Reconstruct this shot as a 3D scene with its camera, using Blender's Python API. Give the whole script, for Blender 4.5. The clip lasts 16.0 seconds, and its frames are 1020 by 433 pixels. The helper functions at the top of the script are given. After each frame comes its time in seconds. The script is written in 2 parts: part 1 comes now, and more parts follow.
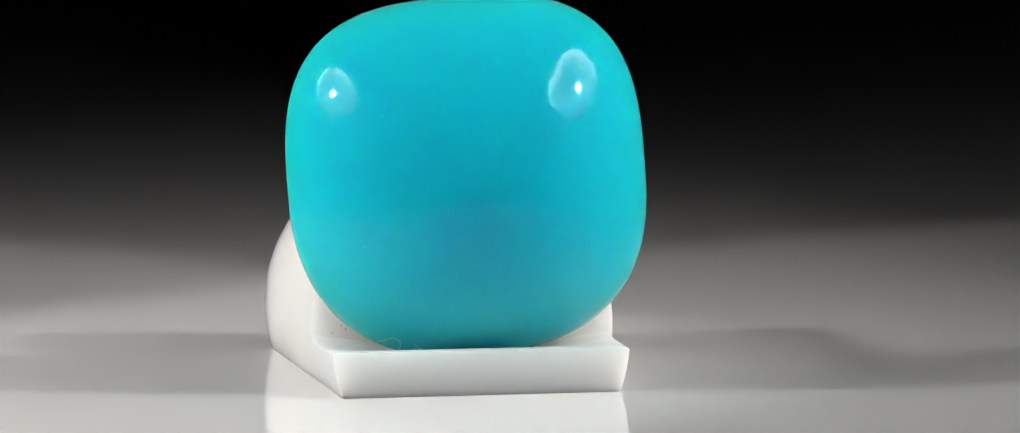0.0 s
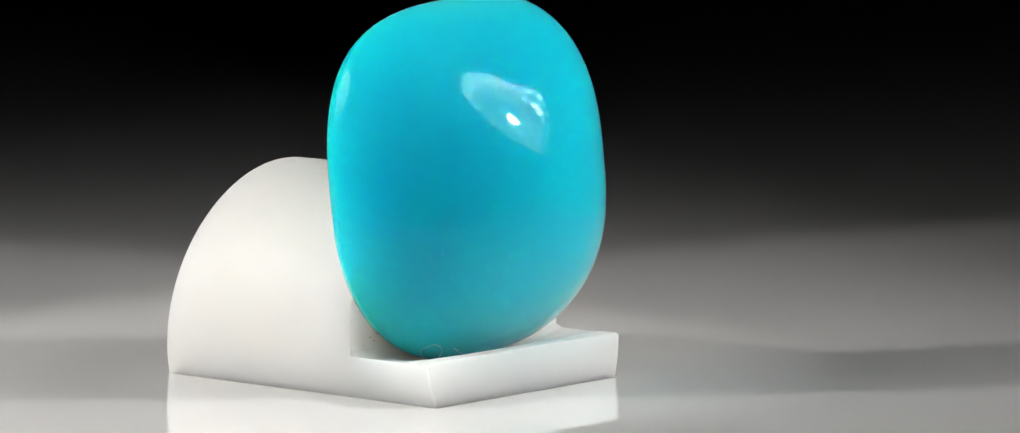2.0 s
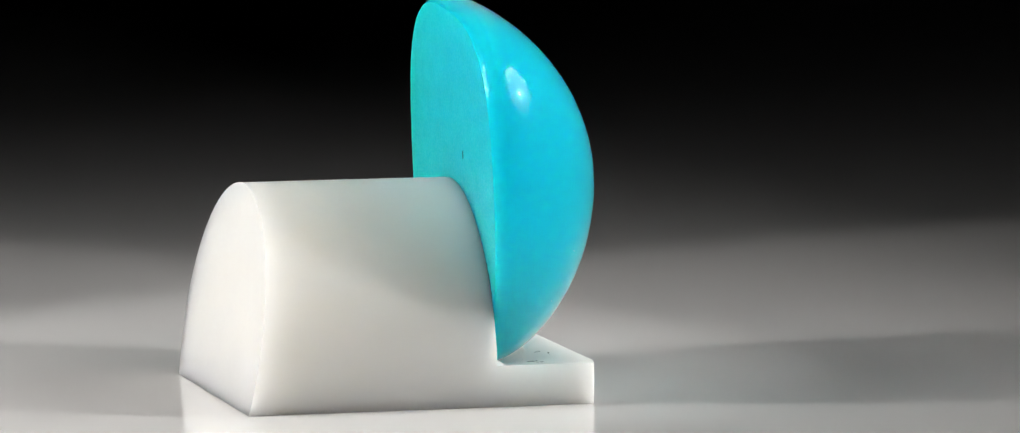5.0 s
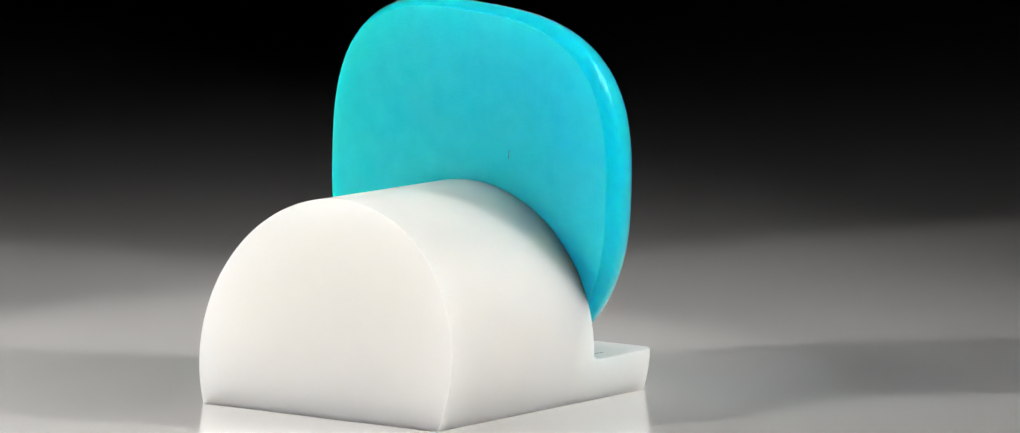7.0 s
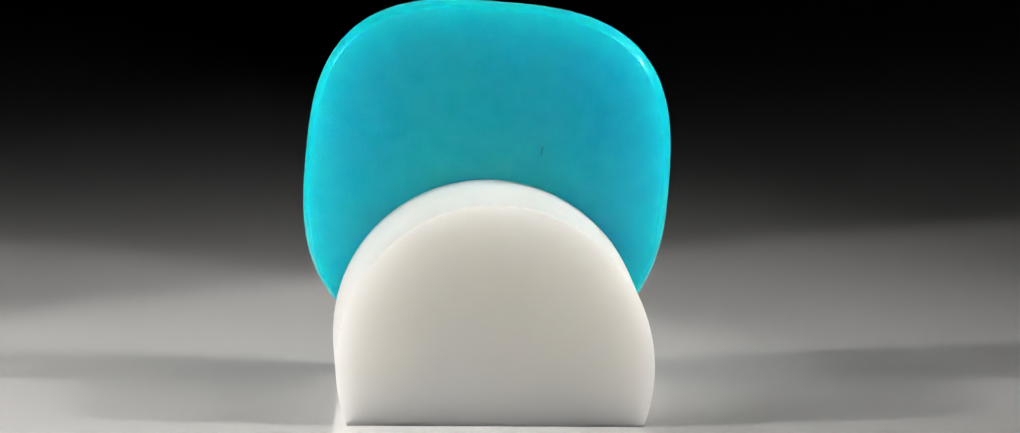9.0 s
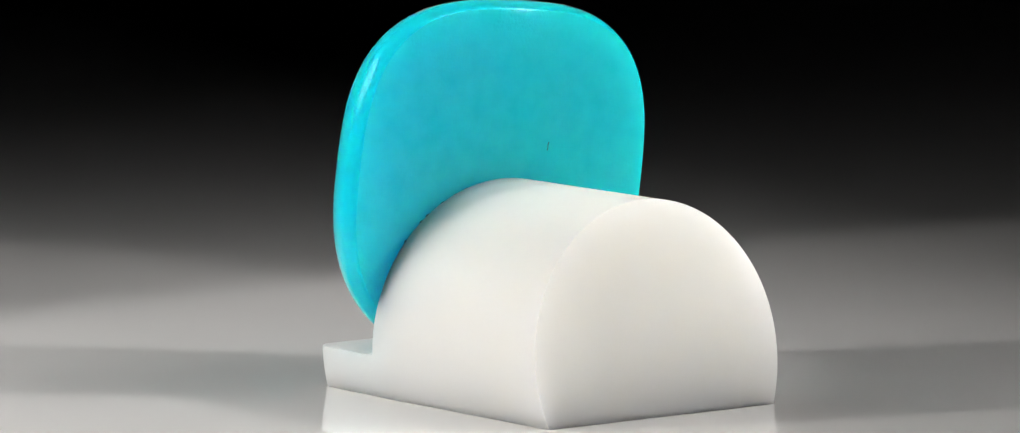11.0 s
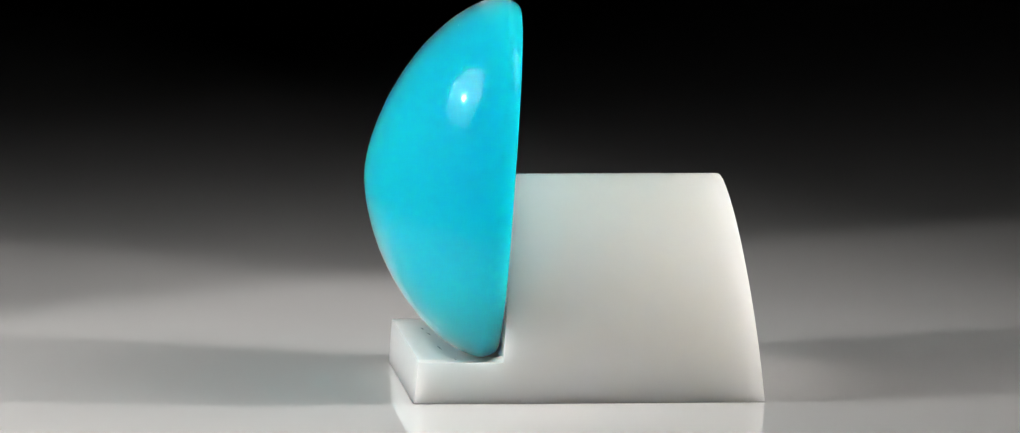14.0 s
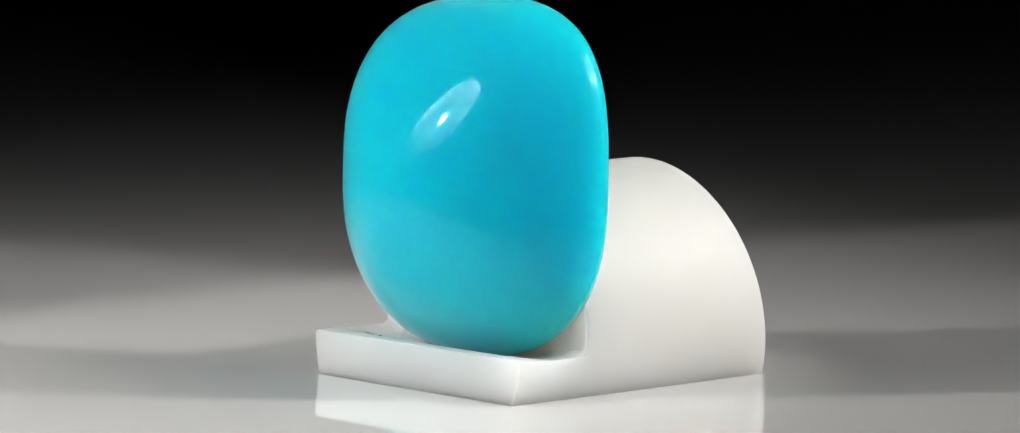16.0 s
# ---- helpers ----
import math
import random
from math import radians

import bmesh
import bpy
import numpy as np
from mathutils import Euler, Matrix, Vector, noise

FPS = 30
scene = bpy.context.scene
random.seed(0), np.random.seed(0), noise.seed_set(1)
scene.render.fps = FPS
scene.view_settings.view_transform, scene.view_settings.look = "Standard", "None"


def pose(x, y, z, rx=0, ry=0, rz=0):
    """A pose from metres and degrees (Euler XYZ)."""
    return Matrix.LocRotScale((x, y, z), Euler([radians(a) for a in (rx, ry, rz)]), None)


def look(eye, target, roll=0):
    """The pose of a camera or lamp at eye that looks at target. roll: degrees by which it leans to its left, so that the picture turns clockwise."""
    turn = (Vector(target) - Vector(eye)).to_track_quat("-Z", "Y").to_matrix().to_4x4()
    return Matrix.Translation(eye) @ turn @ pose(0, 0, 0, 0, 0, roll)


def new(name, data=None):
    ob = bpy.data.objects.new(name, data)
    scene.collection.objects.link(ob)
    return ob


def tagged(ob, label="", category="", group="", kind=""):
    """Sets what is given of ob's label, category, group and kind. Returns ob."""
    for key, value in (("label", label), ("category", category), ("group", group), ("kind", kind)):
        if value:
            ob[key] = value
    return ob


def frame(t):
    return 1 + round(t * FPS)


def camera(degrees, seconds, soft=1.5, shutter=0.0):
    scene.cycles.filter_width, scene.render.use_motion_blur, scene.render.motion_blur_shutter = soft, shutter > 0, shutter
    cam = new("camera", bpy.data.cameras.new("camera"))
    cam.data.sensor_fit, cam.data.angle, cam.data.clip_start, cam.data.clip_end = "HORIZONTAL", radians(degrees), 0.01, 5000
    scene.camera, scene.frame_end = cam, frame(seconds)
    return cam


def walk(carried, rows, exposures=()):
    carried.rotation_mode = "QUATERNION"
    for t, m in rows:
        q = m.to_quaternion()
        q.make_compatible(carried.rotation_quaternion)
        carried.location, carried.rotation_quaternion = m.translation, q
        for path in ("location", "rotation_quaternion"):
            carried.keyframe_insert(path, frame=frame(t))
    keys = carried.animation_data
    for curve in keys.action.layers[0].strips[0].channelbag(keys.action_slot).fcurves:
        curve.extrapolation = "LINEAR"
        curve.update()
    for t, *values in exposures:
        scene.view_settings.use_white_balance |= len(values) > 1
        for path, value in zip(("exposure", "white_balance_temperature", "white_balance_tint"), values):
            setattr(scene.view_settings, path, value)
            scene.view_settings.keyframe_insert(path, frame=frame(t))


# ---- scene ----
U = 0.0072  # half the width of the stand's foot, in metres: the unit of the plan
FOV, EYE, TILT_DOWN, YAW, ROLL = 8.877, (0.0, -45.684 * U, 6.8325 * U), 7.043, 0.285, 0.528
TURN_AT_START, TURN_RATE = 13.19, 18.7545  # degrees, degrees a second

# ---- camera ----
cam = camera(FOV, 16.0, soft=1.2)
aim = Vector((math.sin(radians(YAW)) * math.cos(radians(TILT_DOWN)), math.cos(radians(YAW)) * math.cos(radians(TILT_DOWN)), -math.sin(radians(TILT_DOWN))))
view = look(EYE, Vector(EYE) + aim, ROLL)
walk(cam, [(0.0, view), (16.0, view)], [(0.0, 0.0), (16.0, 0.0)])

# ---- light ----
world = bpy.data.worlds.new("dark_studio")
scene.world = world
world.use_nodes = True
world.node_tree.nodes["Background"].inputs[0].default_value = (0.9, 0.95, 1.0, 1)
world.node_tree.nodes["Background"].inputs[1].default_value = 0.004

LAMP_LEFT = Vector((-0.1022, -0.0342, 0.0615))
LAMP_RIGHT = Vector((0.0915, -0.0137, 0.0643))
AIM_LEFT, AIM_RIGHT = Vector((0.0, 0.0, 0.012)), Vector((0.0, 0.0043, 0.0281))
# place, aim, beam's watts and width, spill's share and width, how far the lens sits beside and above the core, lens size
LAMPS = ((LAMP_LEFT, AIM_LEFT, 0.345, 37.3, 0.015, 60, (0.0, 0.0050), 1.22), (LAMP_RIGHT, AIM_RIGHT, 0.30, 37.2, 0.004, 52, (-0.001, 0.0080), 1.2))
CELL_GLOW, DIM_CELL_GLOW, DISC_GLOW, BOWL_GLOW = 36.0, 14.0, 5.5, 1.0


def spot(name, eye, aim, power, degrees, blend, radius, color):
    data = bpy.data.lights.new(name, "SPOT")
    data.energy, data.spot_size, data.spot_blend, data.shadow_soft_size = power, radians(degrees), blend, radius
    data.color = color
    ob = new(name, data)
    ob.matrix_world = look(eye, aim)
    return ob


for eye, aim, watts, width, share, wide, rise, size in LAMPS:
    spot("lamp_beam", eye, aim, watts, width, 0.11, 0.0040, (1.0, 0.97, 0.93))
    spot("lamp_spill", eye, aim, watts * share, wide, 1.0, 0.0040, (1.0, 0.94, 0.91))

# ---- materials ----


def material(name, color, rough, **more):
    m = bpy.data.materials.new(name)
    m.use_nodes = True
    b = m.node_tree.nodes["Principled BSDF"]
    b.inputs["Base Color"].default_value = (*color, 1)
    b.inputs["Roughness"].default_value = rough
    for key, value in more.items():
        b.inputs[key.replace("_", " ")].default_value = value
    return m


def vary(m, dark, light, scale, detail=4.0, rough=None, bump=0.0, bump_scale=None, distance=0.00005):
    """Two scales of change: a broad mottle in the colour, a fine grain in relief and gloss."""
    t = m.node_tree
    b = t.nodes["Principled BSDF"]
    where = t.nodes.new("ShaderNodeTexCoord")
    n = t.nodes.new("ShaderNodeTexNoise")
    n.inputs["Scale"].default_value, n.inputs["Detail"].default_value = scale, detail
    t.links.new(where.outputs["Object"], n.inputs["Vector"])
    ramp = t.nodes.new("ShaderNodeValToRGB")
    ramp.color_ramp.elements[0].position, ramp.color_ramp.elements[1].position = 0.3, 0.7
    ramp.color_ramp.elements[0].color, ramp.color_ramp.elements[1].color = (*dark, 1), (*light, 1)
    t.links.new(n.outputs["Fac"], ramp.inputs["Fac"])
    t.links.new(ramp.outputs["Color"], b.inputs["Base Color"])
    fine = t.nodes.new("ShaderNodeTexNoise")
    fine.inputs["Scale"].default_value, fine.inputs["Detail"].default_value = bump_scale or scale * 12, 3.0
    t.links.new(where.outputs["Object"], fine.inputs["Vector"])
    if rough:
        span = t.nodes.new("ShaderNodeMapRange")
        span.inputs["From Min"].default_value, span.inputs["From Max"].default_value = 0.3, 0.7
        span.inputs["To Min"].default_value, span.inputs["To Max"].default_value = rough
        t.links.new(fine.outputs["Fac"], span.inputs["Value"])
        t.links.new(span.outputs["Result"], b.inputs["Roughness"])
    if bump:
        relief = t.nodes.new("ShaderNodeBump")
        relief.inputs["Strength"].default_value, relief.inputs["Distance"].default_value = bump, distance
        t.links.new(fine.outputs["Fac"], relief.inputs["Height"])
        t.links.new(relief.outputs["Normal"], b.inputs["Normal"])
    return m


STONE_LIGHT = (0.06, 0.6, 1.0)
GEM = material("polished_turquoise_stone", (0.0, 0.50, 0.58), 0.02, IOR=1.48, Specular_IOR_Level=0.3, Sheen_Weight=0.2, Sheen_Roughness=0.3, Subsurface_Weight=1.0, Subsurface_Scale=0.0125)
GEM.node_tree.nodes["Principled BSDF"].inputs["Subsurface Radius"].default_value = STONE_LIGHT
GEM.node_tree.nodes["Principled BSDF"].inputs["Specular Tint"].default_value = (0.6, 1.0, 1.0, 1)
vary(GEM, (0.004, 0.50, 0.605), (0.008, 0.525, 0.63), 90)
GEM_BACK = material("frosted_turquoise_stone", (0.0, 0.495, 0.655), 0.4, IOR=1.40, Specular_IOR_Level=0.35, Subsurface_Weight=1.0, Subsurface_Scale=0.0125)
GEM_BACK.node_tree.nodes["Principled BSDF"].inputs["Subsurface Radius"].default_value = STONE_LIGHT
vary(GEM_BACK, (0.0, 0.482, 0.545), (0.02, 0.522, 0.585), 900, detail=8.0, rough=(0.28, 0.58), bump=0.4, bump_scale=7000)
WHITE = material("white_plastic", (0.80, 0.79, 0.75), 0.42, IOR=1.48, Subsurface_Weight=1.0, Subsurface_Scale=0.008)
WHITE.node_tree.nodes["Principled BSDF"].inputs["Subsurface Radius"].default_value = (1.0, 0.95, 0.85)
vary(WHITE, (0.715, 0.71, 0.68), (0.745, 0.74, 0.71), 160, rough=(0.5, 0.62), bump=0.05, bump_scale=3000)
FLOOR = material("white_gloss_acrylic", (0.78, 0.775, 0.77), 0.03, IOR=1.49)
vary(FLOOR, (0.76, 0.755, 0.75), (0.80, 0.795, 0.79), 25, rough=(0.014, 0.022))
BLACK = material("black_velvet", (0.012, 0.012, 0.012), 0.95)
vary(BLACK, (0.009, 0.009, 0.009), (0.015, 0.015, 0.016), 30)
BLACK_METAL = material("black_painted_metal", (0.02, 0.02, 0.02), 0.45)
vary(BLACK_METAL, (0.016, 0.016, 0.016), (0.026, 0.026, 0.026), 60, rough=(0.4, 0.55))
REFLECTOR = material("silver_reflector", (0.75, 0.75, 0.73), 0.25, Metallic=1.0)
DIRT = material("dark_polish_residue", (0.10, 0.12, 0.11), 0.8)
FIBRE = material("pale_fibre", (0.75, 0.74, 0.7), 0.6)


def glowing(name, strength):
    m = bpy.data.materials.new(name)
    m.use_nodes = True
    e = m.node_tree.nodes.new("ShaderNodeEmission")
    e.inputs[0].default_value, e.inputs[1].default_value = (1.0, 0.98, 0.95, 1), strength
    m.node_tree.links.new(e.outputs[0], m.node_tree.nodes["Material Output"].inputs[0])
    return m


CELL = glowing("led_cell_glow", CELL_GLOW)
DIM_CELL = glowing("led_dim_cell_glow", DIM_CELL_GLOW)
DISC = glowing("led_lens_glow", DISC_GLOW)
BOWL = glowing("led_bowl_glow", BOWL_GLOW)


# ---- helpers of the scene ----


def mesh_of(name, bm, *materials):
    bmesh.ops.recalc_face_normals(bm, faces=bm.faces)
    data = bpy.data.meshes.new(name)
    bm.to_mesh(data)
    bm.free()
    for m in materials:
        data.materials.append(m)
    return data


def part(name, bm, mat, parent=None, label=""):
    ob = new(name, mesh_of(name, bm, mat))
    ob.parent = parent
    return tagged(ob, label)


def box(x0, x1, y0, y1, z0, z1):
    bm = bmesh.new()
    bmesh.ops.create_cube(bm, size=1, matrix=Matrix.LocRotScale(((x0 + x1) / 2, (y0 + y1) / 2, (z0 + z1) / 2), None, (x1 - x0, y1 - y0, z1 - z0)))
    return bm


def rings(bm, loops, close_first=True, close_last=True, slot=0):
    """Skins a row of closed loops of points, all of one count."""
    made = [[bm.verts.new(q) for q in loop] for loop in loops]
    n = len(made[0])
    for a, b in zip(made, made[1:]):
        for i in range(n):
            f = bm.faces.new((a[i], a[(i + 1) % n], b[(i + 1) % n], b[i]))
            f.material_index, f.smooth = slot, True
    if close_first:
        bm.faces.new(made[0][::-1]).material_index = slot
    if close_last:
        bm.faces.new(made[-1]).material_index = slot
    return made


def tube(bm, path, radius, sides=8):
    loops = []
    for i, q in enumerate(path):
        q = Vector(q)
        ahead = (Vector(path[min(i + 1, len(path) - 1)]) - Vector(path[max(i - 1, 0)])).normalized()
        side = ahead.orthogonal().normalized() if i == 0 else (side - ahead * side.dot(ahead)).normalized()
        other = ahead.cross(side)
        loops.append([q + radius * (math.cos(a) * side + math.sin(a) * other) for a in (2 * math.pi * k / sides for k in range(sides))])
    rings(bm, loops)
    return bm


# ---- the studio ----
ROOM = 0.7
tagged(part("floor", box(-0.08, 0.08, -0.06, 0.32, -0.004, 0.0), FLOOR), "white glossy acrylic sheet that mirrors the stand", "floor", kind="structure")
tagged(part("ground", box(-ROOM, ROOM, -ROOM, ROOM, -0.03, -0.004), BLACK), "black velvet cloth under the acrylic sheet", "table", kind="structure")
tagged(part("wall_north", box(-ROOM, ROOM, ROOM, ROOM + 0.02, -0.03, 0.9), BLACK), "black velvet backdrop", "wall", kind="structure")
tagged(part("wall_south", box(-ROOM, ROOM, -ROOM - 0.02, -ROOM, -0.03, 0.9), BLACK), "black studio wall", "wall", kind="structure")
tagged(part("wall_east", box(ROOM, ROOM + 0.02, -ROOM, ROOM, -0.03, 0.9), BLACK), "black studio wall", "wall", kind="structure")
tagged(part("wall_west", box(-ROOM - 0.02, -ROOM, -ROOM, ROOM, -0.03, 0.9), BLACK), "black studio wall", "wall", kind="structure")
tagged(part("ceiling", box(-ROOM, ROOM, -ROOM, ROOM, 0.9, 0.92), BLACK), "black studio ceiling", "ceiling", kind="structure")

# ---- lamps ----
FACE, HOOD = 0.0275, 0.050  # of a lens of size 1


def led_lamp(eye, aim, rise, size):
    """A small round LED spotlight on a bent stem: rows of bright cells round a lens with a hot middle, in an added
    black hood that confines their glow; it shines along its head's -z.
    """
    base = new("led_lamp")
    base.location = (eye.x, eye.y, -0.004)
    up = Matrix.Translation((0, 0, eye.z + 0.004)) @ look(eye, aim).to_3x3().to_4x4()
    lens = pose(*rise, 0)
    turn = [2 * math.pi * k / 48 for k in range(48)]

    def circle(r, z):
        return [(r * math.cos(a), r * math.sin(a), z) for a in turn]

    def put(name, bm, mat, label="", raised=True):
        bm.transform(up @ lens @ Matrix.Scale(size, 4) if raised else up @ Matrix.Scale(size, 4))
        return part(name, bm, mat, base, label)

    # the hood is added, out of view, to keep the cells' glow off the far floor
    bm = bmesh.new()
    rings(bm, [circle(r, z) for r, z in ((0.008, 0.045), (0.012, 0.040), (0.016, 0.022), (FACE + 0.002, 0.006), (FACE + 0.002, -HOOD), (FACE + 0.0006, -HOOD), (FACE + 0.0006, 0.008), (0.004, 0.016))])
    put("housing", bm, BLACK_METAL, "black metal lamp housing with an added hood that confines the glow")
    bm = bmesh.new()
    rings(bm, [circle(r, z) for r, z in ((0.0245, -0.0050), (0.0200, 0.0015), (0.0118, 0.0080), (0.0020, 0.0110))], False, True)
    put("reflector_bowl", bm, BOWL, "softly glowing bowl behind the cells")
    # honeycomb reflector: rows of cells on a bowl that deepens towards the middle, brightest in the upper rows near the rim
    rng = random.Random(11)
    for ring, (radius, count) in enumerate(((0.0256, 34), (0.0230, 31), (0.0203, 28), (0.0174, 25), (0.0146, 22), (0.0118, 18))):
        depth, wide, tall = -0.009 + 0.0026 * ring, 2 * math.pi * radius / count * 0.46, (0.0011, 0.0013, 0.0012, 0.00145, 0.00145, 0.00145)[ring]
        for k in range(count):
            a = 2 * math.pi * (k + 0.5 * (ring % 2)) / count
            up_side = math.sin(a) + rng.uniform(-0.2, 0.2)
            if ring < 3:
                mat, full = (CELL, 0.86) if up_side > -0.15 - 0.25 * (ring == 1) + 0.7 * (ring == 2) else (DISC, 0.75)
            else:
                mat, full = (DIM_CELL if rng.random() < 0.12 else DISC), 0.97
            full *= rng.uniform(0.82, 1.0) if ring < 3 else rng.uniform(0.9, 1.0)
            bm = bmesh.new()
            m = pose(0, 0, 0, 0, 0, math.degrees(a)) @ pose(radius, 0, depth, 0, 42, 0)
            bmesh.ops.create_cone(bm, cap_ends=True, segments=6, radius1=1.0, radius2=0.8, depth=0.6, matrix=m @ Matrix.Diagonal((tall * full, wide * full, 0.0012, 1)))
            put("reflector_cell", bm, mat)
    for inner, outer, depth in ((0.0076, 0.0086, 0.0092), (0.0043, 0.0055, 0.0092)):
        bm = bmesh.new()
        rings(bm, [circle(outer, depth + 0.0006), circle(outer, depth), circle(inner, depth), circle(inner, depth + 0.0006)], False, False)
        put("core_ring", bm, DIM_CELL, "bright ring round the lamp's core", False)
    back = up @ lens @ Vector((0, 0, 0.052))
    out = Vector((back.x, back.y, 0)).normalized()
    end = out * 0.12
    bm = tube(bmesh.new(), [back, back + out * 0.03 + Vector((0, 0, 0.012)), end + Vector((0, 0, back.z * 0.8)), end + Vector((0, 0, 0.004))], 0.003, 12)
    part("stem", bm, BLACK_METAL, base)
    bm = bmesh.new()
    rings(bm, [[Vector(q) + end for q in circle(r, z)] for r, z in ((0.03, 0.0), (0.03, 0.005), (0.027, 0.007), (0.004, 0.008))])
    part("foot", bm, BLACK_METAL, base)
    return tagged(base, "round LED spotlight with glowing cells on a bent stem", "lamp", "lamps beside the stone")


for eye, aim, watts, width, share, wide, rise, size in LAMPS:
    led_lamp(eye, aim, rise, size)

# ---- the stand ----
CX, RAD, MID = -0.064, 1.076, 0.397
GEM_A, GEM_B, GEM_T, GIRDLE, DOME_M, DOME_E, CUSHION_TOP, CUSHION_FOOT = 1.273, 1.262, 0.996, 0.101, 1.664, 0.6145, 2.95, 2.40
APEX_X, APEX_Z = 0.0, -0.015  # how far the dome's crown lies off the middle of the outline
GEM_X, GEM_Y, GEM_Z, LEAN, GEM_ROLL, GEM_YAW = -0.05, 0.2027, 1.4515, 3.66, 4.19, -3.33


def wall_y(x, z):
    """The upright cut of the notch, against which the stone's back leans."""
    return GEM_Y + 0.003 + (x - GEM_X) * math.tan(radians(GEM_YAW)) + (z - GEM_Z) * math.tan(radians(LEAN))


def cut_y(x, z):
    """The stand's own cut: it parts slightly from the stone's back towards one side."""
    return wall_y(x, z) + 0.008 * max(0.0, x + 1.0)


def tuck(x, y):
    """The ledge is filed a little narrower on one side towards its front."""
    return x * (1 - 0.026 * min(1.0, max(0.0, (0.2 - y) / 0.7))) if x > 0 else x


def seat(x, y):
    """Height of the ledge: a shallow worn dish in which the stone stands, with a chamfer at the foot of the cut."""
    s = math.exp(-((y - 0.03) / 0.30) ** 4)
    chamfer = max(0.0, 1 - (cut_y(x, 0.3) - y) / 0.09)
    return 0.312 - s * (0.022 + 0.083 * math.exp(-((x - CX) / 0.80) ** 4)) + 0.05 * chamfer


def gem_stand():
    base = new("gem_stand")
    bm = bmesh.new()
    low = math.acos(-MID / RAD)
    arc = [-low + 2 * low * k / 96 for k in range(97)]
    edge = math.acos((0.30 - MID) / RAD)
    under = [(CX + RAD * math.sin(low) * (1 - 2 * k / 12), 0.0) for k in range(1, 12)]

    def full(y_of):
        pts = [(CX + RAD * math.sin(a), MID + RAD * math.cos(a)) for a in arc]
        return [Vector((tuck(x, y_of(x, z)), y_of(x, z), z)) * U for x, z in pts + under]

    def ledge(y_of):
        pts = []
        for a in arc:
            if abs(a) >= edge:
                pts.append((CX + RAD * math.sin(a), MID + RAD * math.cos(a)))
            else:
                x = CX + RAD * math.sin(edge) * a / edge
                pts.append((x, seat(x, y_of(x, 0.3))))
        return [Vector((tuck(x, y_of(x, z)), y_of(x, z), z)) * U for x, z in pts + under]

    def front(x, z):
        return -0.523 + 0.08 * z

    def rear(x, z):
        return 1.925 - 0.1432 * z - 0.012 * (x - CX)

    loops = [ledge(front)]
    for k in range(1, 21):
        f = k / 20 * 0.998
        loops.append(ledge(lambda x, z, f=f: front(x, z) + (cut_y(x, 0.3) - front(x, z)) * f))
    loops.append(full(lambda x, z: cut_y(x, max(z, 0.3))))
    for k in range(1, 8):
        loops.append(full(lambda x, z, k=k: cut_y(x, max(z, 0.3)) + (rear(x, z) - cut_y(x, max(z, 0.3))) * k / 8))
    loops.append(full(rear))
    rings(bm, loops)
    ob = part("body", bm, WHITE, base)
    bevel = ob.modifiers.new("worn_edges", "BEVEL")
    bevel.width, bevel.segments, bevel.limit_method, bevel.angle_limit, bevel.harden_normals = 0.0007, 4, "ANGLE", radians(38), True
    # flecks of dried polish along the rim of the cut and on the ledge
    rng = random.Random(7)
    for k in range(16):
        a = radians(rng.uniform(4, 60)) if k < 11 else radians(rng.uniform(-70, -50))
        x, z = CX + (RAD - 0.012) * math.sin(a), MID + (RAD - 0.012) * math.cos(a)
        long = rng.uniform(0.012, 0.05)
        b = a + long / RAD
        x1, z1 = CX + (RAD - 0.010) * math.sin(b), MID + (RAD - 0.010) * math.cos(b)
        bm = tube(bmesh.new(), [Vector((x, wall_y(x, z) - 0.002, z)) * U, Vector(((x + x1) / 2, wall_y(x, z) - 0.008, (z + z1) / 2 + 0.004)) * U, Vector((x1, wall_y(x1, z1) - 0.002, z1)) * U], (rng.uniform(0.005, 0.010) if k < 11 else 0.013) * U, 5)
        part("residue_fleck", bm, DIRT, base, "dark dried polish residue")
    for k in range(8):
        x, y = (rng.uniform(-0.95, -0.3), rng.uniform(-0.36, -0.12)) if k < 5 else (rng.uniform(0.1, 0.7), rng.uniform(-0.34, -0.2))
        turn, long = rng.uniform(-0.6, 0.6) + math.pi / 5, rng.uniform(0.012, 0.045)
        path = []
        for f in (-1, -0.3, 0.4, 1):
            qx, qy = x + f * long * math.cos(turn), y + f * long * math.sin(turn) * 0.6 + rng.uniform(-0.012, 0.012)
            path.append(Vector((qx, qy, seat(qx, qy) + 0.003)) * U)
        part("residue_streak", tube(bmesh.new(), path, rng.uniform(0.0013, 0.0024) * U, 5), DIRT, base, "dark dried polish residue")
    for x, z in ((-1.0, 0.36), (-0.93, 0.41), (-0.90, 0.385), (-0.86, 0.43)):
        bm = bmesh.new()
        bmesh.ops.create_icosphere(bm, subdivisions=1, radius=0.006 * U, matrix=Matrix.Translation(Vector((x, wall_y(x, z), z)) * U))
        part("residue_speck", bm, DIRT, base, "dark dried polish residue")
    return tagged(base, "white plastic rod stand with a cut notch holding the stone", "gem stand")


stand = gem_stand()


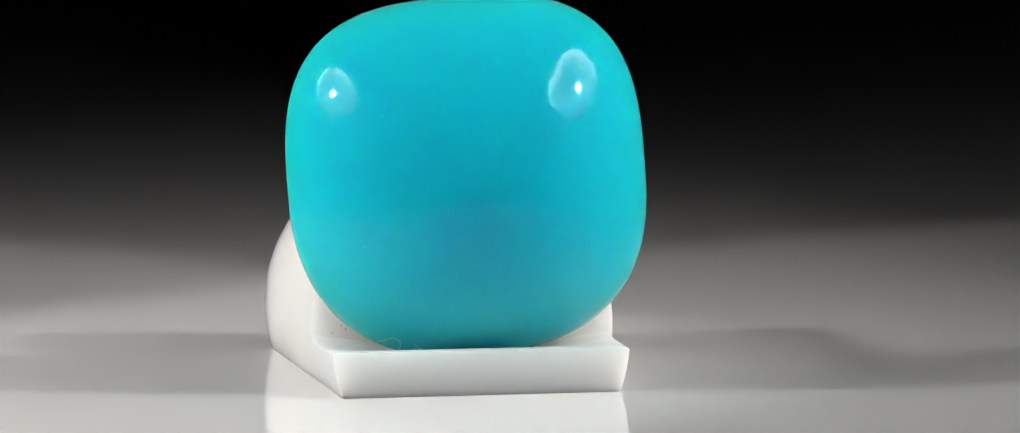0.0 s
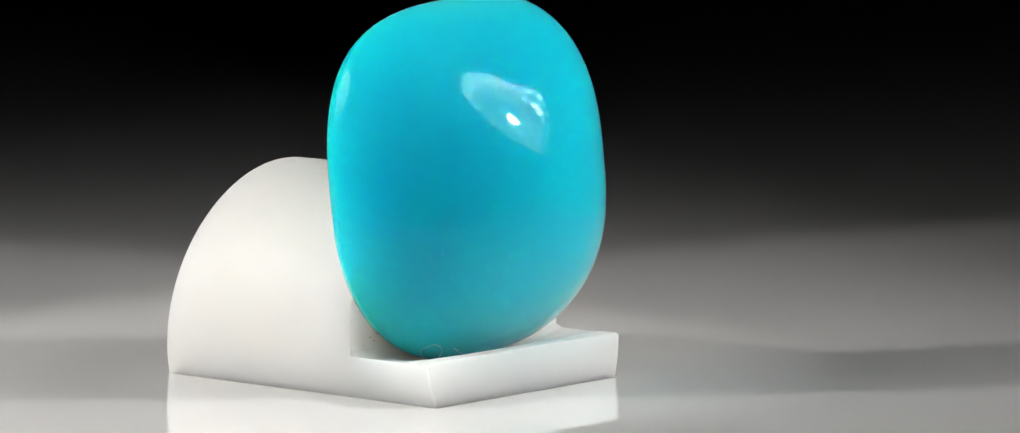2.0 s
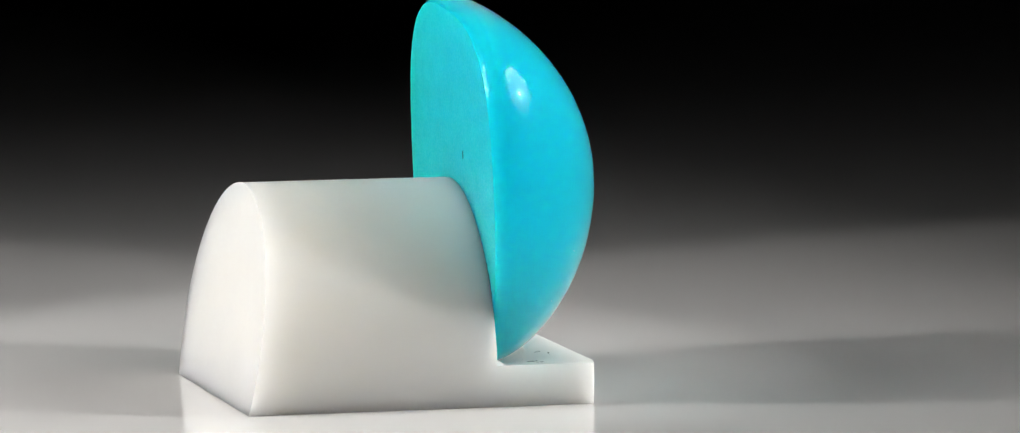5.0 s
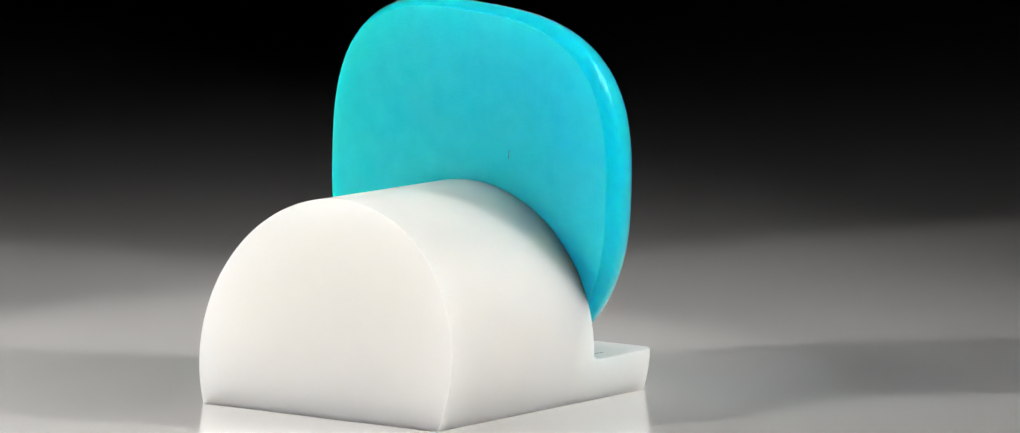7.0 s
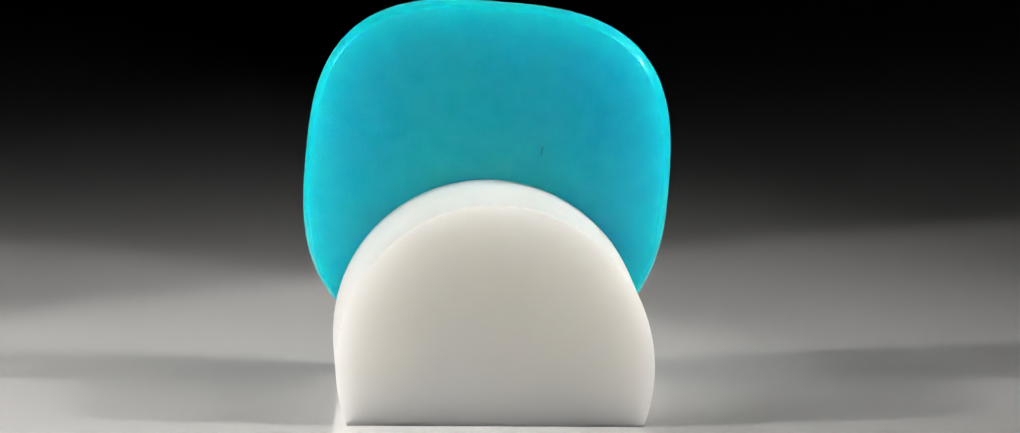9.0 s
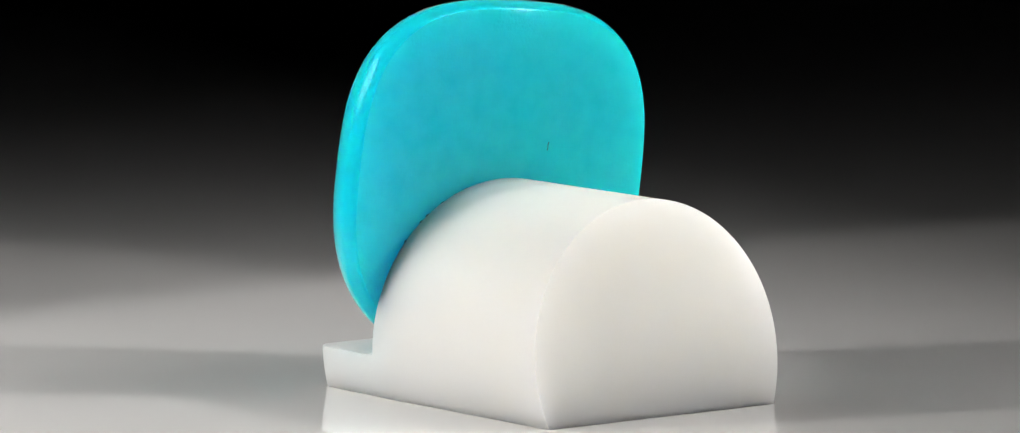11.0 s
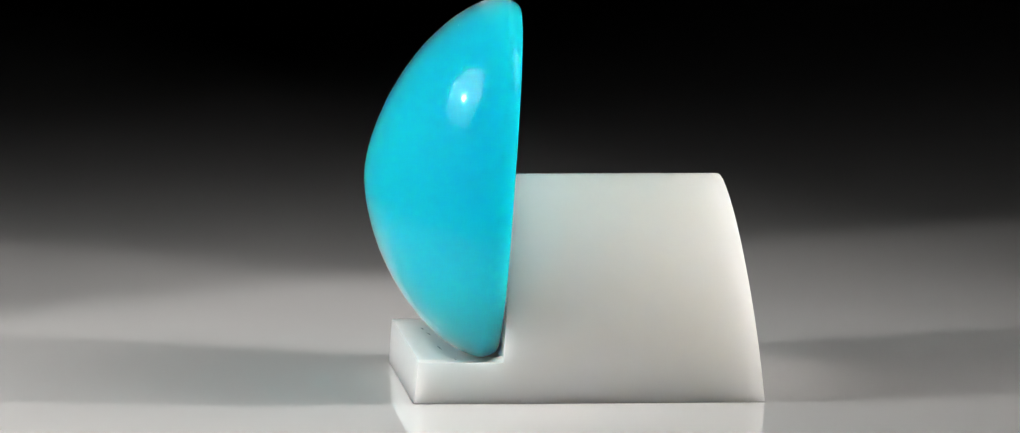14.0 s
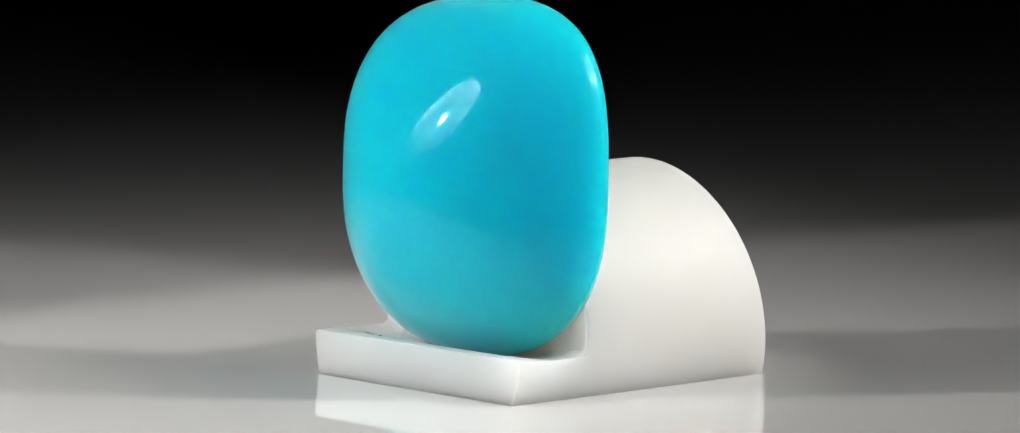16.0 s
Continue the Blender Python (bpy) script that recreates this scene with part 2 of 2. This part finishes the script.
# ---- the stone ----
def gem_place(x, z, d):
    r, l = radians(GEM_ROLL), radians(LEAN)
    x, z = x * math.cos(r) - z * math.sin(r), x * math.sin(r) + z * math.cos(r)
    y = -d
    y, z = y * math.cos(l) + z * math.sin(l), z * math.cos(l) - y * math.sin(l)
    w = radians(GEM_YAW)
    x, y = x * math.cos(w) - y * math.sin(w), x * math.sin(w) + y * math.cos(w)
    return Vector((x + GEM_X, y + GEM_Y, z + GEM_Z)) * U


def gem_loop(r, t):
    loop, lift = [], (1 - r * r if t > 0.08 else 0.0)
    for k in range(160):
        a = 2 * math.pi * k / 160
        c, s = math.cos(a), math.sin(a)
        foot = CUSHION_FOOT + 0.22 * max(c, 0.0)
        n = foot + (CUSHION_TOP - foot) * (0.5 + 0.5 * math.tanh(4 * s))
        n += (2 - n) * max(0.0, (0.5 - r) / 0.5)
        q = (abs(c) ** n + abs(s) ** n) ** (-1 / n)
        loop.append(gem_place(GEM_A * r * q * c + APEX_X * lift, GEM_B * r * q * s + APEX_Z * lift, t))
    return loop


def cabochon():
    base = new("cabochon")
    bm = bmesh.new()
    prof = [(0.960, 0.0), (0.968, 0.008), (0.977, 0.022), (0.987, 0.046), (0.996, 0.077)]
    for k in range(48):
        r = math.cos(k / 48 * math.pi / 2)
        prof.append((r, GEM_T * (GIRDLE + (1 - GIRDLE) * (1 - r ** DOME_M) ** DOME_E)))
    made = rings(bm, [gem_loop(r, t) for r, t in prof], close_first=False)
    bm.faces.new(made[0][::-1]).material_index = 1
    body = new("body", mesh_of("body", bm, GEM, GEM_BACK))
    body.parent = base
    tagged(body, "glossy turquoise-blue dome with a frosted flat back")
    path = [Vector((x, wall_y(x, z) + 0.0005, z)) * U for x, z in ((-0.428, 1.648), (-0.434, 1.668), (-0.434, 1.688), (-0.442, 1.705))]
    part("flaw", tube(bmesh.new(), path, 0.003 * U, 5), DIRT, base, "small dark hairline flaw")
    # a few specks of dust and tiny pits on the polish
    rng = random.Random(5)
    for k in range(6):
        r = rng.uniform(0.3, 0.94)
        depth = GEM_T * (GIRDLE + (1 - GIRDLE) * (1 - r ** DOME_M) ** DOME_E)
        spot_at = gem_loop(r, depth)[rng.randrange(160)]
        bm = bmesh.new()
        bmesh.ops.create_icosphere(bm, subdivisions=1, radius=rng.uniform(0.0015, 0.003) * U, matrix=Matrix.Translation(spot_at))
        part("dust_speck", bm, FIBRE, base, "pale speck of dust")
    return tagged(base, "polished turquoise-blue cushion cabochon standing upright in the notch", "gemstone")


stone = cabochon()


def lint_fibre(path, label):
    ob = part("lint_fibre", tube(bmesh.new(), [Vector(q) * U for q in path], 0.0011 * U, 5), FIBRE)
    return tagged(ob, label, "fibre", "lint fibres by the stone")


def curl(x, y, radius, height, start, sweep, squash, n=26):
    """A fibre that rises from the ledge in an uneven arc."""
    pts = []
    for k in range(n):
        a = radians(start + sweep * k / (n - 1))
        r = radius * (1 + 0.16 * math.sin(2.3 * a + x * 9) + 0.07 * math.sin(5 * a))
        qx, qy = x + r * math.cos(a), y - 0.4 * r * math.cos(a) + 0.1 * r * math.sin(3 * a)
        pts.append((qx, qy, max(seat(qx, qy) + 0.003, seat(x, y) + height + squash * r * math.sin(a))))
    return pts


FIBRES = [
    lint_fibre(curl(-0.66, -0.14, 0.07, 0.065, -80, 300, 0.9), "pale curled lint fibre lying against the stone's foot"),
    lint_fibre(curl(-0.50, -0.20, 0.10, -0.03, 20, 75, 1.2), "pale bent lint fibre on the ledge before the stone"),
    lint_fibre(curl(0.22, -0.27, 0.05, -0.01, 30, 100, 0.7), "pale short lint fibre on the ledge before the stone"),
]


def motions():
    rows = []
    for k in range(33):
        t = k * 0.5
        rows.append((t, pose(0, 0, 0, 0, 0, TURN_AT_START + TURN_RATE * t)))
    walk(stand, rows)
    walk(stone, rows)
    for fibre in FIBRES:
        walk(fibre, rows)


motions()
